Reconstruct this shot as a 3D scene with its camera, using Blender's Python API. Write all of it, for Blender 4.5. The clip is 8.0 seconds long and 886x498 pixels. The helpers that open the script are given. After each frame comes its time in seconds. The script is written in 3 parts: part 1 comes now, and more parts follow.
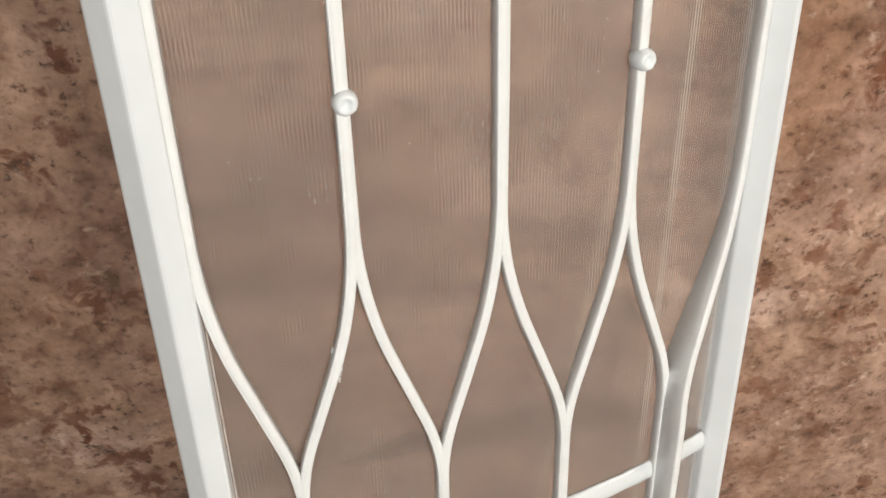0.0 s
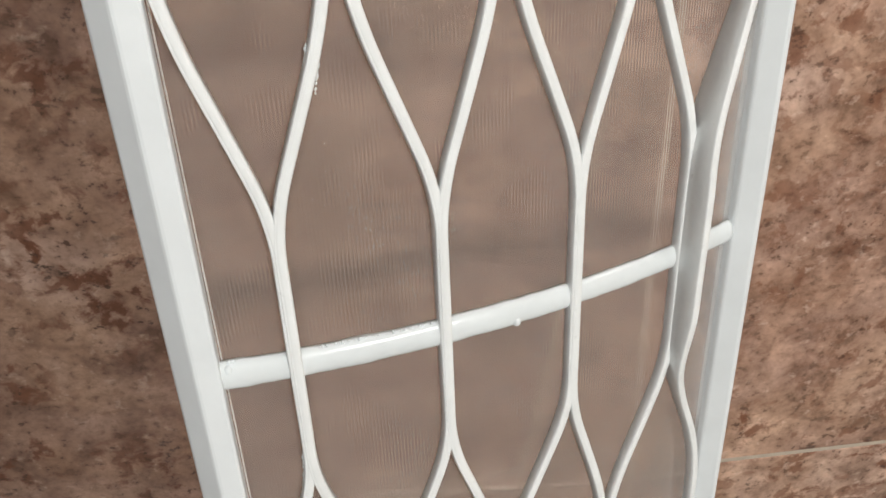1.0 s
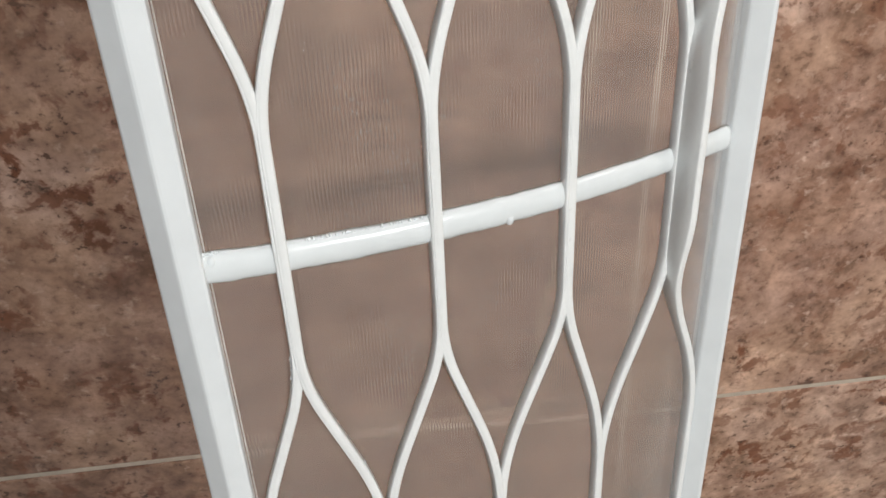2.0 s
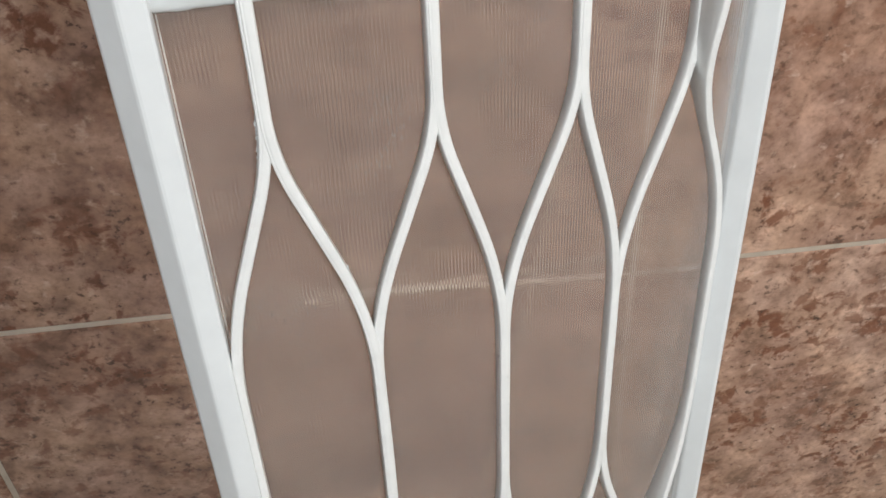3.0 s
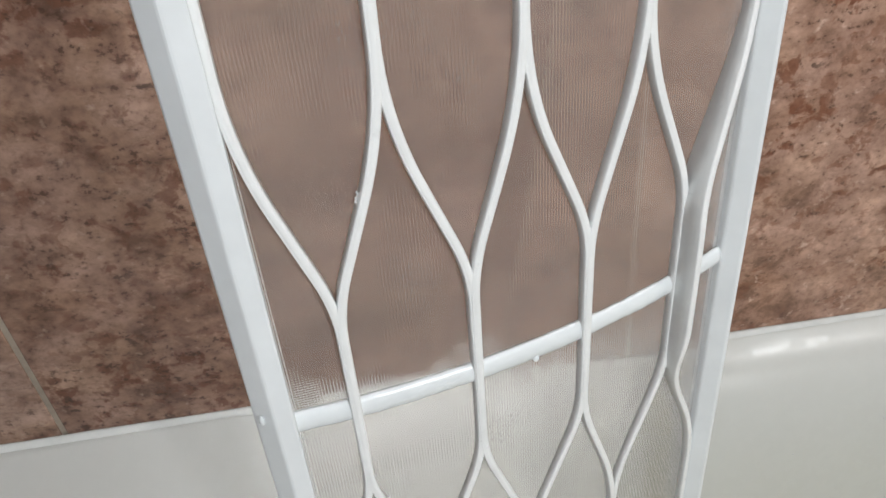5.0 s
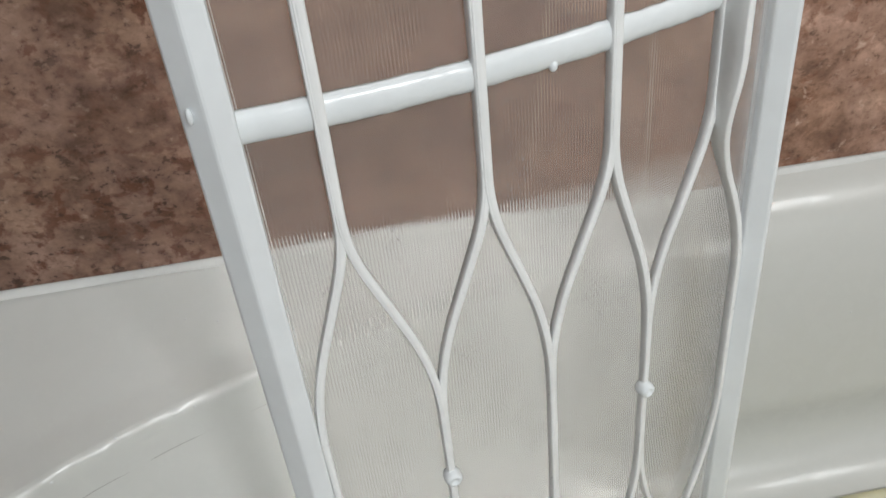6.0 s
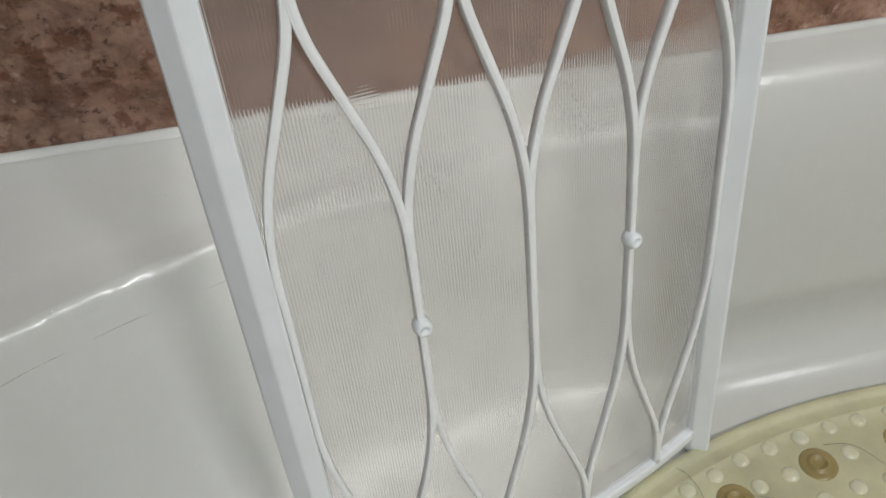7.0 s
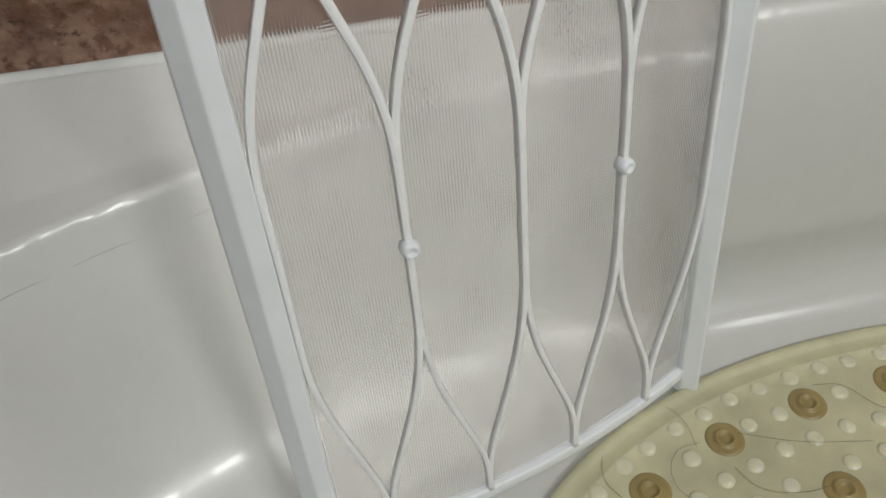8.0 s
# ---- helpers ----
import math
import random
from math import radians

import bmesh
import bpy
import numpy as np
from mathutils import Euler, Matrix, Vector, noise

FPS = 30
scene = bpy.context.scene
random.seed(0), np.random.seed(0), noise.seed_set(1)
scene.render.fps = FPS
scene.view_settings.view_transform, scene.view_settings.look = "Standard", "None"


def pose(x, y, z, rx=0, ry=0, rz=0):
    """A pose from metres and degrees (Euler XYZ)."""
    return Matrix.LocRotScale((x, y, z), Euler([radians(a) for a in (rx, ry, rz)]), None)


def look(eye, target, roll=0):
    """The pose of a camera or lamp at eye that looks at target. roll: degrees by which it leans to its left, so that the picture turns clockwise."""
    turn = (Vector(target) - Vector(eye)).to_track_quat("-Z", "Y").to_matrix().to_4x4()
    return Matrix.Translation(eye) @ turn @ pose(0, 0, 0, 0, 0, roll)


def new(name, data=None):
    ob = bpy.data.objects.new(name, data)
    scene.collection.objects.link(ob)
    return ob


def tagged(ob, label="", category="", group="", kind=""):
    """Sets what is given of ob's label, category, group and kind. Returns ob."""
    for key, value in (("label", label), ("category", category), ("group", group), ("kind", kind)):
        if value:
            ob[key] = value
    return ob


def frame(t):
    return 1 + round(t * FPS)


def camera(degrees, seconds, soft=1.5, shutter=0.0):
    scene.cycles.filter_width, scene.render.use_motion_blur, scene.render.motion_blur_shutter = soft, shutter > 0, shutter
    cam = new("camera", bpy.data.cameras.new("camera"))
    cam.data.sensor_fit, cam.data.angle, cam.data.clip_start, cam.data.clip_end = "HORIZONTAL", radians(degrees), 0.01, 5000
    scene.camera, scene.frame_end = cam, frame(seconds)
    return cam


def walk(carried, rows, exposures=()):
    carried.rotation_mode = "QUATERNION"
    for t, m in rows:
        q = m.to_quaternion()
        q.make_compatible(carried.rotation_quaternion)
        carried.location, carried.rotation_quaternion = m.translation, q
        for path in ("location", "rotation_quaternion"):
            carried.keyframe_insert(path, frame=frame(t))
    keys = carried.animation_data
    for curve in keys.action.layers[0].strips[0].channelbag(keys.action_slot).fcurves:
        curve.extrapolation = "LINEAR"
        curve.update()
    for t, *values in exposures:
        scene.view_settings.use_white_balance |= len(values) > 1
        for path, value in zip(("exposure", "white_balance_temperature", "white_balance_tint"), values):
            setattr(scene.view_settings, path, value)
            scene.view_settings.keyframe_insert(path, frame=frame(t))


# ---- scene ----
# ---------------------------------------------------------------- camera
cam = camera(55.59, 8.0, soft=1.6)
# seconds, eye x, y, z, pitch, roll, yaw
PATH = [
    (0.0, -0.0218, -0.3890, 1.4446, -33.85, 0.40, -6.42),
    (0.5, -0.0291, -0.3937, 1.3707, -34.51, -0.08, -7.23),
    (1.0, -0.0277, -0.3996, 1.3254, -35.57, -0.36, -7.67),
    (2.3, -0.0276, -0.4164, 1.2615, -37.47, -0.49, -8.22),
    (2.5, -0.0274, -0.4172, 1.2380, -38.42, -0.50, -8.37),
    (3.0, -0.0284, -0.4156, 1.1876, -39.07, -0.38, -8.41),
    (3.5, -0.0265, -0.4151, 1.1221, -39.39, -0.86, -8.49),
    (4.0, -0.0234, -0.4194, 1.0736, -41.06, -1.56, -8.50),
    (4.2, -0.0221, -0.4269, 1.0504, -41.54, -1.98, -8.35),
    (5.3, -0.0375, -0.4553, 0.9260, -42.98, -3.42, -6.98),
    (5.5, -0.0387, -0.4600, 0.8932, -42.93, -3.96, -6.61),
    (6.0, -0.0388, -0.4657, 0.7895, -41.72, -4.20, -7.53),
    (6.5, -0.0410, -0.4672, 0.7379, -41.93, -3.54, -9.39),
    (7.0, -0.0415, -0.4883, 0.6971, -42.09, -3.88, -9.30),
    (7.5, -0.0407, -0.4918, 0.6812, -43.50, -3.10, -10.16),
    (8.0, -0.0421, -0.4961, 0.6746, -44.46, -3.06, -9.83),
]
EXPOSURES = [(0.0, -0.07, 7200, 11), (1.0, -0.15, 6900, 10), (3.0, -0.06, 6650, 10), (4.0, 0.05, 6500, 10), (5.5, 0.06, 6450, 10), (6.2, -0.10, 6500, 9), (7.0, -0.20, 6550, 9), (8.0, -0.29, 6650, 9)]
walk(cam, [(t, pose(x, y, z, 90 + p, 0, w) @ pose(0, 0, 0, 0, 0, r)) for t, x, y, z, p, r, w in PATH], EXPOSURES)

# ---------------------------------------------------------------- light
world = bpy.data.worlds.new("world")
scene.world = world
world.use_nodes = True
world.node_tree.nodes["Background"].inputs["Color"].default_value = (0.9, 0.95, 1.0, 1)
world.node_tree.nodes["Background"].inputs["Strength"].default_value = 0.02


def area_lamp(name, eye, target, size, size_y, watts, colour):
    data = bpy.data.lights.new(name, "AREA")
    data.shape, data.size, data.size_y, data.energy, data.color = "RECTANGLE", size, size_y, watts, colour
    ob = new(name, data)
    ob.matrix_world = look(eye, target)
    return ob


# a lamp high on the opposite side of the room, the ceiling lamp, and an added cool lamp high on the left for daylight
# from an unseen source
area_lamp("mirror_lamp", (0.64, -1.64, 1.80), (0.15, 0.0, 0.75), 0.50, 0.22, 22.0, (0.965, 0.99, 1.0))
area_lamp("ceiling_lamp", (1.36, -0.60, 2.30), (1.0, -0.30, 0.0), 0.30, 0.30, 8.5, (0.965, 0.99, 1.0))
area_lamp("cool_left_lamp", (-0.58, -1.15, 1.55), (0.15, -0.1, 0.9), 0.45, 0.60, 6.0, (0.78, 0.90, 1.0))

# ---------------------------------------------------------------- materials
def material(name):
    mat = bpy.data.materials.new(name)
    mat.use_nodes = True
    tree = mat.node_tree
    return mat, tree, tree.nodes["Principled BSDF"]


def node(tree, kind, **values):
    n = tree.nodes.new(kind)
    for key, value in values.items():
        n.inputs[key.replace("_", " ")].default_value = value
    return n


def coords(tree, stretch=(1, 1, 1), per_piece=False):
    """Object coordinates in metres, shifted piece by piece where asked."""
    tex = tree.nodes.new("ShaderNodeTexCoord")
    mapping = tree.nodes.new("ShaderNodeMapping")
    mapping.inputs["Scale"].default_value = stretch
    tree.links.new(tex.outputs["Object"], mapping.inputs["Vector"])
    if per_piece:
        info = tree.nodes.new("ShaderNodeObjectInfo")
        mul = tree.nodes.new("ShaderNodeMath")
        mul.operation = "MULTIPLY"
        mul.inputs[1].default_value = 37.0
        tree.links.new(info.outputs["Random"], mul.inputs[0])
        comb = tree.nodes.new("ShaderNodeCombineXYZ")
        for k in range(3):
            tree.links.new(mul.outputs[0], comb.inputs[k])
        tree.links.new(comb.outputs[0], mapping.inputs["Location"])
    return mapping.outputs["Vector"]


def ramp(tree, source, stops):
    r = tree.nodes.new("ShaderNodeValToRGB")
    el = r.color_ramp.elements
    while len(el) < len(stops):
        el.new(0.5)
    for e, (at, colour) in zip(el, stops):
        e.position, e.color = at, (*colour, 1)
    tree.links.new(source, r.inputs["Fac"])
    return r.outputs["Color"]


def noise_of(tree, vector, scale, detail=4.0, rough=0.55, distort=0.0):
    n = node(tree, "ShaderNodeTexNoise", Scale=scale, Detail=detail, Roughness=rough, Distortion=distort)
    tree.links.new(vector, n.inputs["Vector"])
    return n.outputs["Fac"]


def mixed(tree, fac, a, b, blend="MIX"):
    m = tree.nodes.new("ShaderNodeMix")
    m.data_type, m.blend_type = "RGBA", blend
    for src, slot in ((fac, 0), (a, 6), (b, 7)):
        if isinstance(src, (int, float)):
            m.inputs[slot].default_value = src
        elif isinstance(src, tuple):
            m.inputs[slot].default_value = (*src, 1)
        else:
            tree.links.new(src, m.inputs[slot])
    return m.outputs[2]


def bumped(tree, bsdf, height, strength, distance):
    b = node(tree, "ShaderNodeBump", Strength=strength, Distance=distance)
    tree.links.new(height, b.inputs["Height"])
    tree.links.new(b.outputs["Normal"], bsdf.inputs["Normal"])
    return b


def tile_material():
    mat, tree, bsdf = material("brown_marbled_tile")
    v = coords(tree, (1.0, 1, 1.1), True)
    big = noise_of(tree, v, 6.0, 3.0, 0.55)
    mid = noise_of(tree, v, 34.0, 4.0, 0.6, 0.2)
    fine = noise_of(tree, v, 150.0, 4.0, 0.65)
    c = ramp(tree, big, [(0.30, (0.262, 0.148, 0.095)), (0.45, (0.300, 0.186, 0.140)), (0.56, (0.345, 0.216, 0.152)), (0.70, (0.390, 0.262, 0.206))])
    shade = ramp(tree, mid, [(0.32, (0.48, 0.43, 0.40)), (0.45, (0.84, 0.80, 0.78)), (0.56, (1.04, 1.04, 1.04)), (0.70, (1.34, 1.36, 1.38))])
    c = mixed(tree, 1.0, c, shade, "MULTIPLY")
    # rust blotches in clusters, with darker hearts
    blot = noise_of(tree, v, 62.0, 4.0, 0.6, 0.35)
    cluster = noise_of(tree, v, 13.0, 3.0, 0.6)
    cl = ramp(tree, cluster, [(0.38, (1, 1, 1)), (0.62, (0.30, 0.30, 0.30))])
    rust = mixed(tree, 1.0, ramp(tree, blot, [(0.40, (1, 1, 1)), (0.48, (0, 0, 0))]), cl, "MULTIPLY")
    c = mixed(tree, rust, c, (0.150, 0.060, 0.033))
    hearts = mixed(tree, 1.0, ramp(tree, noise_of(tree, coords(tree, (0.85, 1, 1.25), True), 70.0, 4.0, 0.65, 0.2), [(0.32, (0.9, 0.9, 0.9)), (0.38, (0, 0, 0))]), cl, "MULTIPLY")
    c = mixed(tree, hearts, c, (0.052, 0.030, 0.021))
    pits = mixed(tree, 1.0, ramp(tree, noise_of(tree, v, 150.0, 3.0, 0.6), [(0.33, (0.85, 0.85, 0.85)), (0.38, (0, 0, 0))]), cl, "MULTIPLY")
    c = mixed(tree, pits, c, (0.095, 0.048, 0.031))
    pale = ramp(tree, noise_of(tree, v, 95.0, 3.0, 0.6, 0.2), [(0.61, (0, 0, 0)), (0.76, (0.55, 0.55, 0.55))])
    c = mixed(tree, pale, c, (0.56, 0.42, 0.34))
    spot = ramp(tree, fine, [(0.32, (0.68, 0.64, 0.62)), (0.50, (1.0, 1.0, 1.0)), (0.68, (1.16, 1.16, 1.16))])
    c = mixed(tree, 0.9, c, spot, "MULTIPLY")
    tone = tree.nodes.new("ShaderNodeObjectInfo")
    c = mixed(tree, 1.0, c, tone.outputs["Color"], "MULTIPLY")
    tree.links.new(c, bsdf.inputs["Base Color"])
    bsdf.inputs["Roughness"].default_value = 0.42
    bsdf.inputs["Specular IOR Level"].default_value = 0.35
    bumped(tree, bsdf, fine, 0.12, 0.002)
    return mat


def plain(name, colour, rough, vary=0.06, scale=30.0, bump=0.0, spec=0.5, stretch=(1, 1, 1)):
    mat, tree, bsdf = material(name)
    v = coords(tree, stretch)
    n = noise_of(tree, v, scale, 4.0)
    lo = tuple(c * (1 - vary) for c in colour)
    hi = tuple(min(1.0, c * (1 + vary)) for c in colour)
    tree.links.new(ramp(tree, n, [(0.3, lo), (0.7, hi)]), bsdf.inputs["Base Color"])
    r2 = noise_of(tree, v, scale * 3.1, 3.0)
    rr = node(tree, "ShaderNodeMapRange")
    rr.inputs["To Min"].default_value, rr.inputs["To Max"].default_value = rough * 0.75, rough * 1.3
    tree.links.new(r2, rr.inputs["Value"])
    tree.links.new(rr.outputs[0], bsdf.inputs["Roughness"])
    bsdf.inputs["Specular IOR Level"].default_value = spec
    if bump:
        bumped(tree, bsdf, n, bump, 0.002)
    return mat


def glass_material(ribbed=True):
    """Ribbed, slightly milky sheet: fine upright ribs, patches of cross ripple, water marks, lime specks."""
    mat, tree, bsdf = material("ribbed_milky_sheet" if ribbed else "smooth_sheet_back")
    if not ribbed:
        bsdf.inputs["Base Color"].default_value = (0.965, 0.957, 0.945, 1)
        bsdf.inputs["Transmission Weight"].default_value = 1.0
        bsdf.inputs["IOR"].default_value = 1.20
        bumped(tree, bsdf, noise_of(tree, coords(tree), 70.0, 2.0), 0.15, 0.001)
        bsdf.inputs["Roughness"].default_value = 0.08
        return mat
    uv = tree.nodes.new("ShaderNodeUVMap")
    uv.uv_map = "sheet"
    sep = tree.nodes.new("ShaderNodeSeparateXYZ")
    tree.links.new(uv.outputs[0], sep.inputs[0])

    def math_node(kind, *values):
        n = tree.nodes.new("ShaderNodeMath")
        n.operation = kind
        for k, v in enumerate(values):
            if isinstance(v, (int, float)):
                n.inputs[k].default_value = v
            else:
                tree.links.new(v, n.inputs[k])
        return n.outputs[0]

    def at_size(across, up):
        m = node(tree, "ShaderNodeMapping", Scale=(across, up, 1))
        tree.links.new(uv.outputs[0], m.inputs["Vector"])
        return m.outputs[0]

    drift = noise_of(tree, at_size(1, 0.3), 30.0, 2.0)
    wave = math_node("SINE", math_node("MULTIPLY_ADD", drift, 2.2, math_node("MULTIPLY", sep.outputs[0], 2 * math.pi / 0.0016)))
    cross = math_node("SINE", math_node("MULTIPLY_ADD", drift, 3.0, math_node("MULTIPLY", sep.outputs[1], 2 * math.pi / 0.0016)))
    crossed = ramp(tree, noise_of(tree, at_size(1, 0.7), 15.0, 3.0, 0.6), [(0.54, (0, 0, 0)), (0.66, (1, 1, 1))])
    relief = math_node("ADD", wave, math_node("MULTIPLY", math_node("MULTIPLY", cross, crossed), 0.3))
    # wet and clear in patches, duller elsewhere
    streak = noise_of(tree, at_size(1, 0.45), 17.0, 4.0, 0.6)
    tree.links.new(ramp(tree, streak, [(0.42, (0.14, 0.14, 0.14)), (0.56, (0.04, 0.04, 0.04))]), bsdf.inputs["Roughness"])
    # dark rib lines in patches: the ribs' refraction contrast put into the tint
    line = node(tree, "ShaderNodeMapRange", From_Min=0.0, From_Max=1.0)
    tree.links.new(wave, line.inputs["Value"])
    zone = ramp(tree, noise_of(tree, at_size(1, 0.6), 20.0, 4.0, 0.65), [(0.38, (0.22, 0.22, 0.22)), (0.58, (0.85, 0.85, 0.85))])
    groove = mixed(tree, 1.0, zone, line.outputs[0], "MULTIPLY")
    tint = mixed(tree, groove, (0.908, 0.880, 0.858), (0.50, 0.475, 0.455))
    tree.links.new(tint, bsdf.inputs["Base Color"])
    bsdf.inputs["Transmission Weight"].default_value = 1.0
    bsdf.inputs["IOR"].default_value = 1.20
    bumped(tree, bsdf, relief, 0.72, 0.0004)
    milk = tree.nodes.new("ShaderNodeBsdfDiffuse")
    milk.inputs["Color"].default_value = (0.52, 0.495, 0.470, 1)
    fine = noise_of(tree, at_size(1, 0.35), 1050.0, 2.0, 0.6)
    specks = ramp(tree, fine, [(0.56, (0, 0, 0)), (0.66, (0.40, 0.40, 0.40))])
    where = ramp(tree, noise_of(tree, at_size(1, 0.5), 24.0, 3.0, 0.6), [(0.53, (0, 0, 0)), (0.66, (1, 1, 1))])
    dirt = mixed(tree, 1.0, specks, where, "MULTIPLY")
    amount = mixed(tree, 0.7, (0.20, 0.20, 0.20), dirt, "ADD")
    mix = tree.nodes.new("ShaderNodeMixShader")
    tree.links.new(amount, mix.inputs["Fac"])
    tree.links.new(bsdf.outputs[0], mix.inputs[1])
    tree.links.new(milk.outputs[0], mix.inputs[2])
    tree.links.new(mix.outputs[0], tree.nodes["Material Output"].inputs["Surface"])
    return mat


def mat_vinyl(name, colour, rough, trans):
    mat, tree, bsdf = material(name)
    v = coords(tree)
    n = noise_of(tree, v, 24.0, 4.0)
    m = noise_of(tree, v, 160.0, 3.0)
    lo, hi = tuple(c * 0.82 for c in colour), tuple(c * 1.12 for c in colour)
    c = ramp(tree, n, [(0.3, lo), (0.7, hi)])
    tree.links.new(c, bsdf.inputs["Base Color"])
    bsdf.inputs["Roughness"].default_value = rough
    bsdf.inputs["Subsurface Weight"].default_value = trans
    bsdf.inputs["Subsurface Radius"].default_value = (0.006, 0.005, 0.003)
    bsdf.inputs["Subsurface Scale"].default_value = 0.6
    bumped(tree, bsdf, m, 0.15, 0.001)
    return mat


TILE = tile_material()
GROUT = plain("grout", (0.60, 0.52, 0.43), 0.85, 0.12, 60.0, 0.3, 0.2)


def enamel_material():
    """Smooth old enamel: faint slow yellowing, an even gloss with a slightly duller film."""
    mat, tree, bsdf = material("white_enamel")
    v = coords(tree, (1, 1, 1))
    slow = noise_of(tree, v, 5.0, 1.0)
    tree.links.new(ramp(tree, slow, [(0.0, (0.550, 0.558, 0.525)), (1.0, (0.600, 0.608, 0.580))]), bsdf.inputs["Base Color"])
    bsdf.inputs["Roughness"].default_value = 0.30
    bsdf.inputs["Specular IOR Level"].default_value = 0.40
    tree.links.new(ramp(tree, noise_of(tree, v, 75.0, 3.0, 0.65), [(0.45, (0, 0, 0)), (0.52, (0.23, 0.23, 0.23))]), bsdf.inputs["Coat Weight"])
    bsdf.inputs["Coat Roughness"].default_value = 0.10
    bumped(tree, bsdf, noise_of(tree, v, 45.0, 1.0), 0.16, 0.0015)
    return mat


ENAMEL = enamel_material()
CAULK = plain("silicone", (0.62, 0.625, 0.60), 0.4, 0.06, 50.0, 0.1)
FRAME = plain("white_lacquer", (0.815, 0.848, 0.862), 0.32, 0.03, 40.0, 0.1)
LATTICE = plain("offwhite_lacquer", (0.875, 0.89, 0.885), 0.30, 0.04, 55.0, 0.12)
BAR = plain("thick_white_paint", (0.80, 0.838, 0.85), 0.22, 0.03, 70.0, 0.12)
SHEET = glass_material()
SHEET_BACK = glass_material(False)
VINYL = mat_vinyl("olive_vinyl", (0.55, 0.53, 0.35), 0.38, 0.35)
VINYL_PALE = mat_vinyl("pale_vinyl", (0.70, 0.68, 0.51), 0.2, 0.6)
VINYL_DARK = mat_vinyl("brown_vinyl", (0.33, 0.26, 0.105), 0.3, 0.4)
def water_material():
    mat, tree, bsdf = material("clear_water")
    bsdf.inputs["Base Color"].default_value = (0.62, 0.63, 0.62, 1)
    bsdf.inputs["Roughness"].default_value = 0.04
    bsdf.inputs["IOR"].default_value = 1.33
    return mat


WATER = water_material()
CRACK = plain("dirty_crack", (0.34, 0.33, 0.31), 0.7)
EDGE_GREY = plain("matt_grey", (0.33, 0.30, 0.31), 0.7)
HAIR = plain("dark_hair", (0.13, 0.105, 0.07), 0.5)
PLASTER = plain("painted_plaster", (0.72, 0.70, 0.66), 0.8, 0.04, 12.0, 0.2)
WALL_TILE = plain("brown_stone_cladding", (0.27, 0.21, 0.175), 0.45, 0.2, 20.0, 0.1)
FLOOR_TILE = plain("floor_stone", (0.34, 0.26, 0.20), 0.5, 0.15, 14.0, 0.1)


# ---------------------------------------------------------------- mesh helpers
def mesh_of(name, bm, mat, smooth=True):
    data = bpy.data.meshes.new(name)
    bmesh.ops.recalc_face_normals(bm, faces=bm.faces)
    bm.to_mesh(data)
    bm.free()
    data.materials.append(mat)
    if smooth:
        for p in data.polygons:
            p.use_smooth = True
    return data


def part(name, bm, mat, parent=None, label="", smooth=True):
    """One mesh object, in world metres, under a thing or a part."""
    ob = new(name, mesh_of(name, bm, mat, smooth))
    if parent is not None:
        ob.parent = parent
        ob.matrix_parent_inverse = parent.matrix_world.inverted()
    if label:
        tagged(ob, label)
    return ob


def thing(name, at, label, category, group=""):
    ob = new(name)
    ob.empty_display_size = 0.05
    ob.matrix_world = Matrix.Translation(at)
    bpy.context.view_layer.update()
    return tagged(ob, label, category, group)


def grid_faces(bm, rows, close_u=False, close_v=False):
    """Quads over rows of verts; u runs along a row, v from row to row."""
    nv, nu = len(rows), len(rows[0])
    for j in range(nv if close_v else nv - 1):
        for i in range(nu if close_u else nu - 1):
            a, b = rows[j][i], rows[j][(i + 1) % nu]
            c, d = rows[(j + 1) % nv][(i + 1) % nu], rows[(j + 1) % nv][i]
            bm.faces.new((a, b, c, d))


def box(bm, x0, x1, y0, y1, z0, z1, bevel=0.0, seg=1):
    made = bmesh.ops.create_cube(bm, size=1.0, matrix=Matrix.LocRotScale(((x0 + x1) / 2, (y0 + y1) / 2, (z0 + z1) / 2), None, (x1 - x0, y1 - y0, z1 - z0)))
    if bevel:
        edges = list({e for v in made["verts"] for e in v.link_edges})
        bmesh.ops.bevel(bm, geom=edges, offset=bevel, segments=seg, affect="EDGES", profile=0.5)


def sweep(bm, sections, closed_ends=True):
    """Joins a list of closed sections (lists of points) into a tube."""
    rows = [[bm.verts.new(p) for p in sec] for sec in sections]
    grid_faces(bm, rows, close_u=True)
    if closed_ends:
        bm.faces.new(rows[0])
        bm.faces.new(list(reversed(rows[-1])))


def smooth01(t):
    t = max(0.0, min(1.0, t))
    return t * t * (3 - 2 * t)


# ---------------------------------------------------------------- the room
X0, X1, Y0, Y1, Z0, Z1 = -0.62, 1.55, -1.75, 0.0, -0.16, 2.34


def structure(name, bm, mat, label):
    return tagged(part(name, bm, mat), label, "wall" if name.startswith("wall") else name.split("_")[0], "", "structure")


def slab(name, mat, label, *b):
    bm = bmesh.new()
    box(bm, *b)
    return structure(name, bm, mat, label)


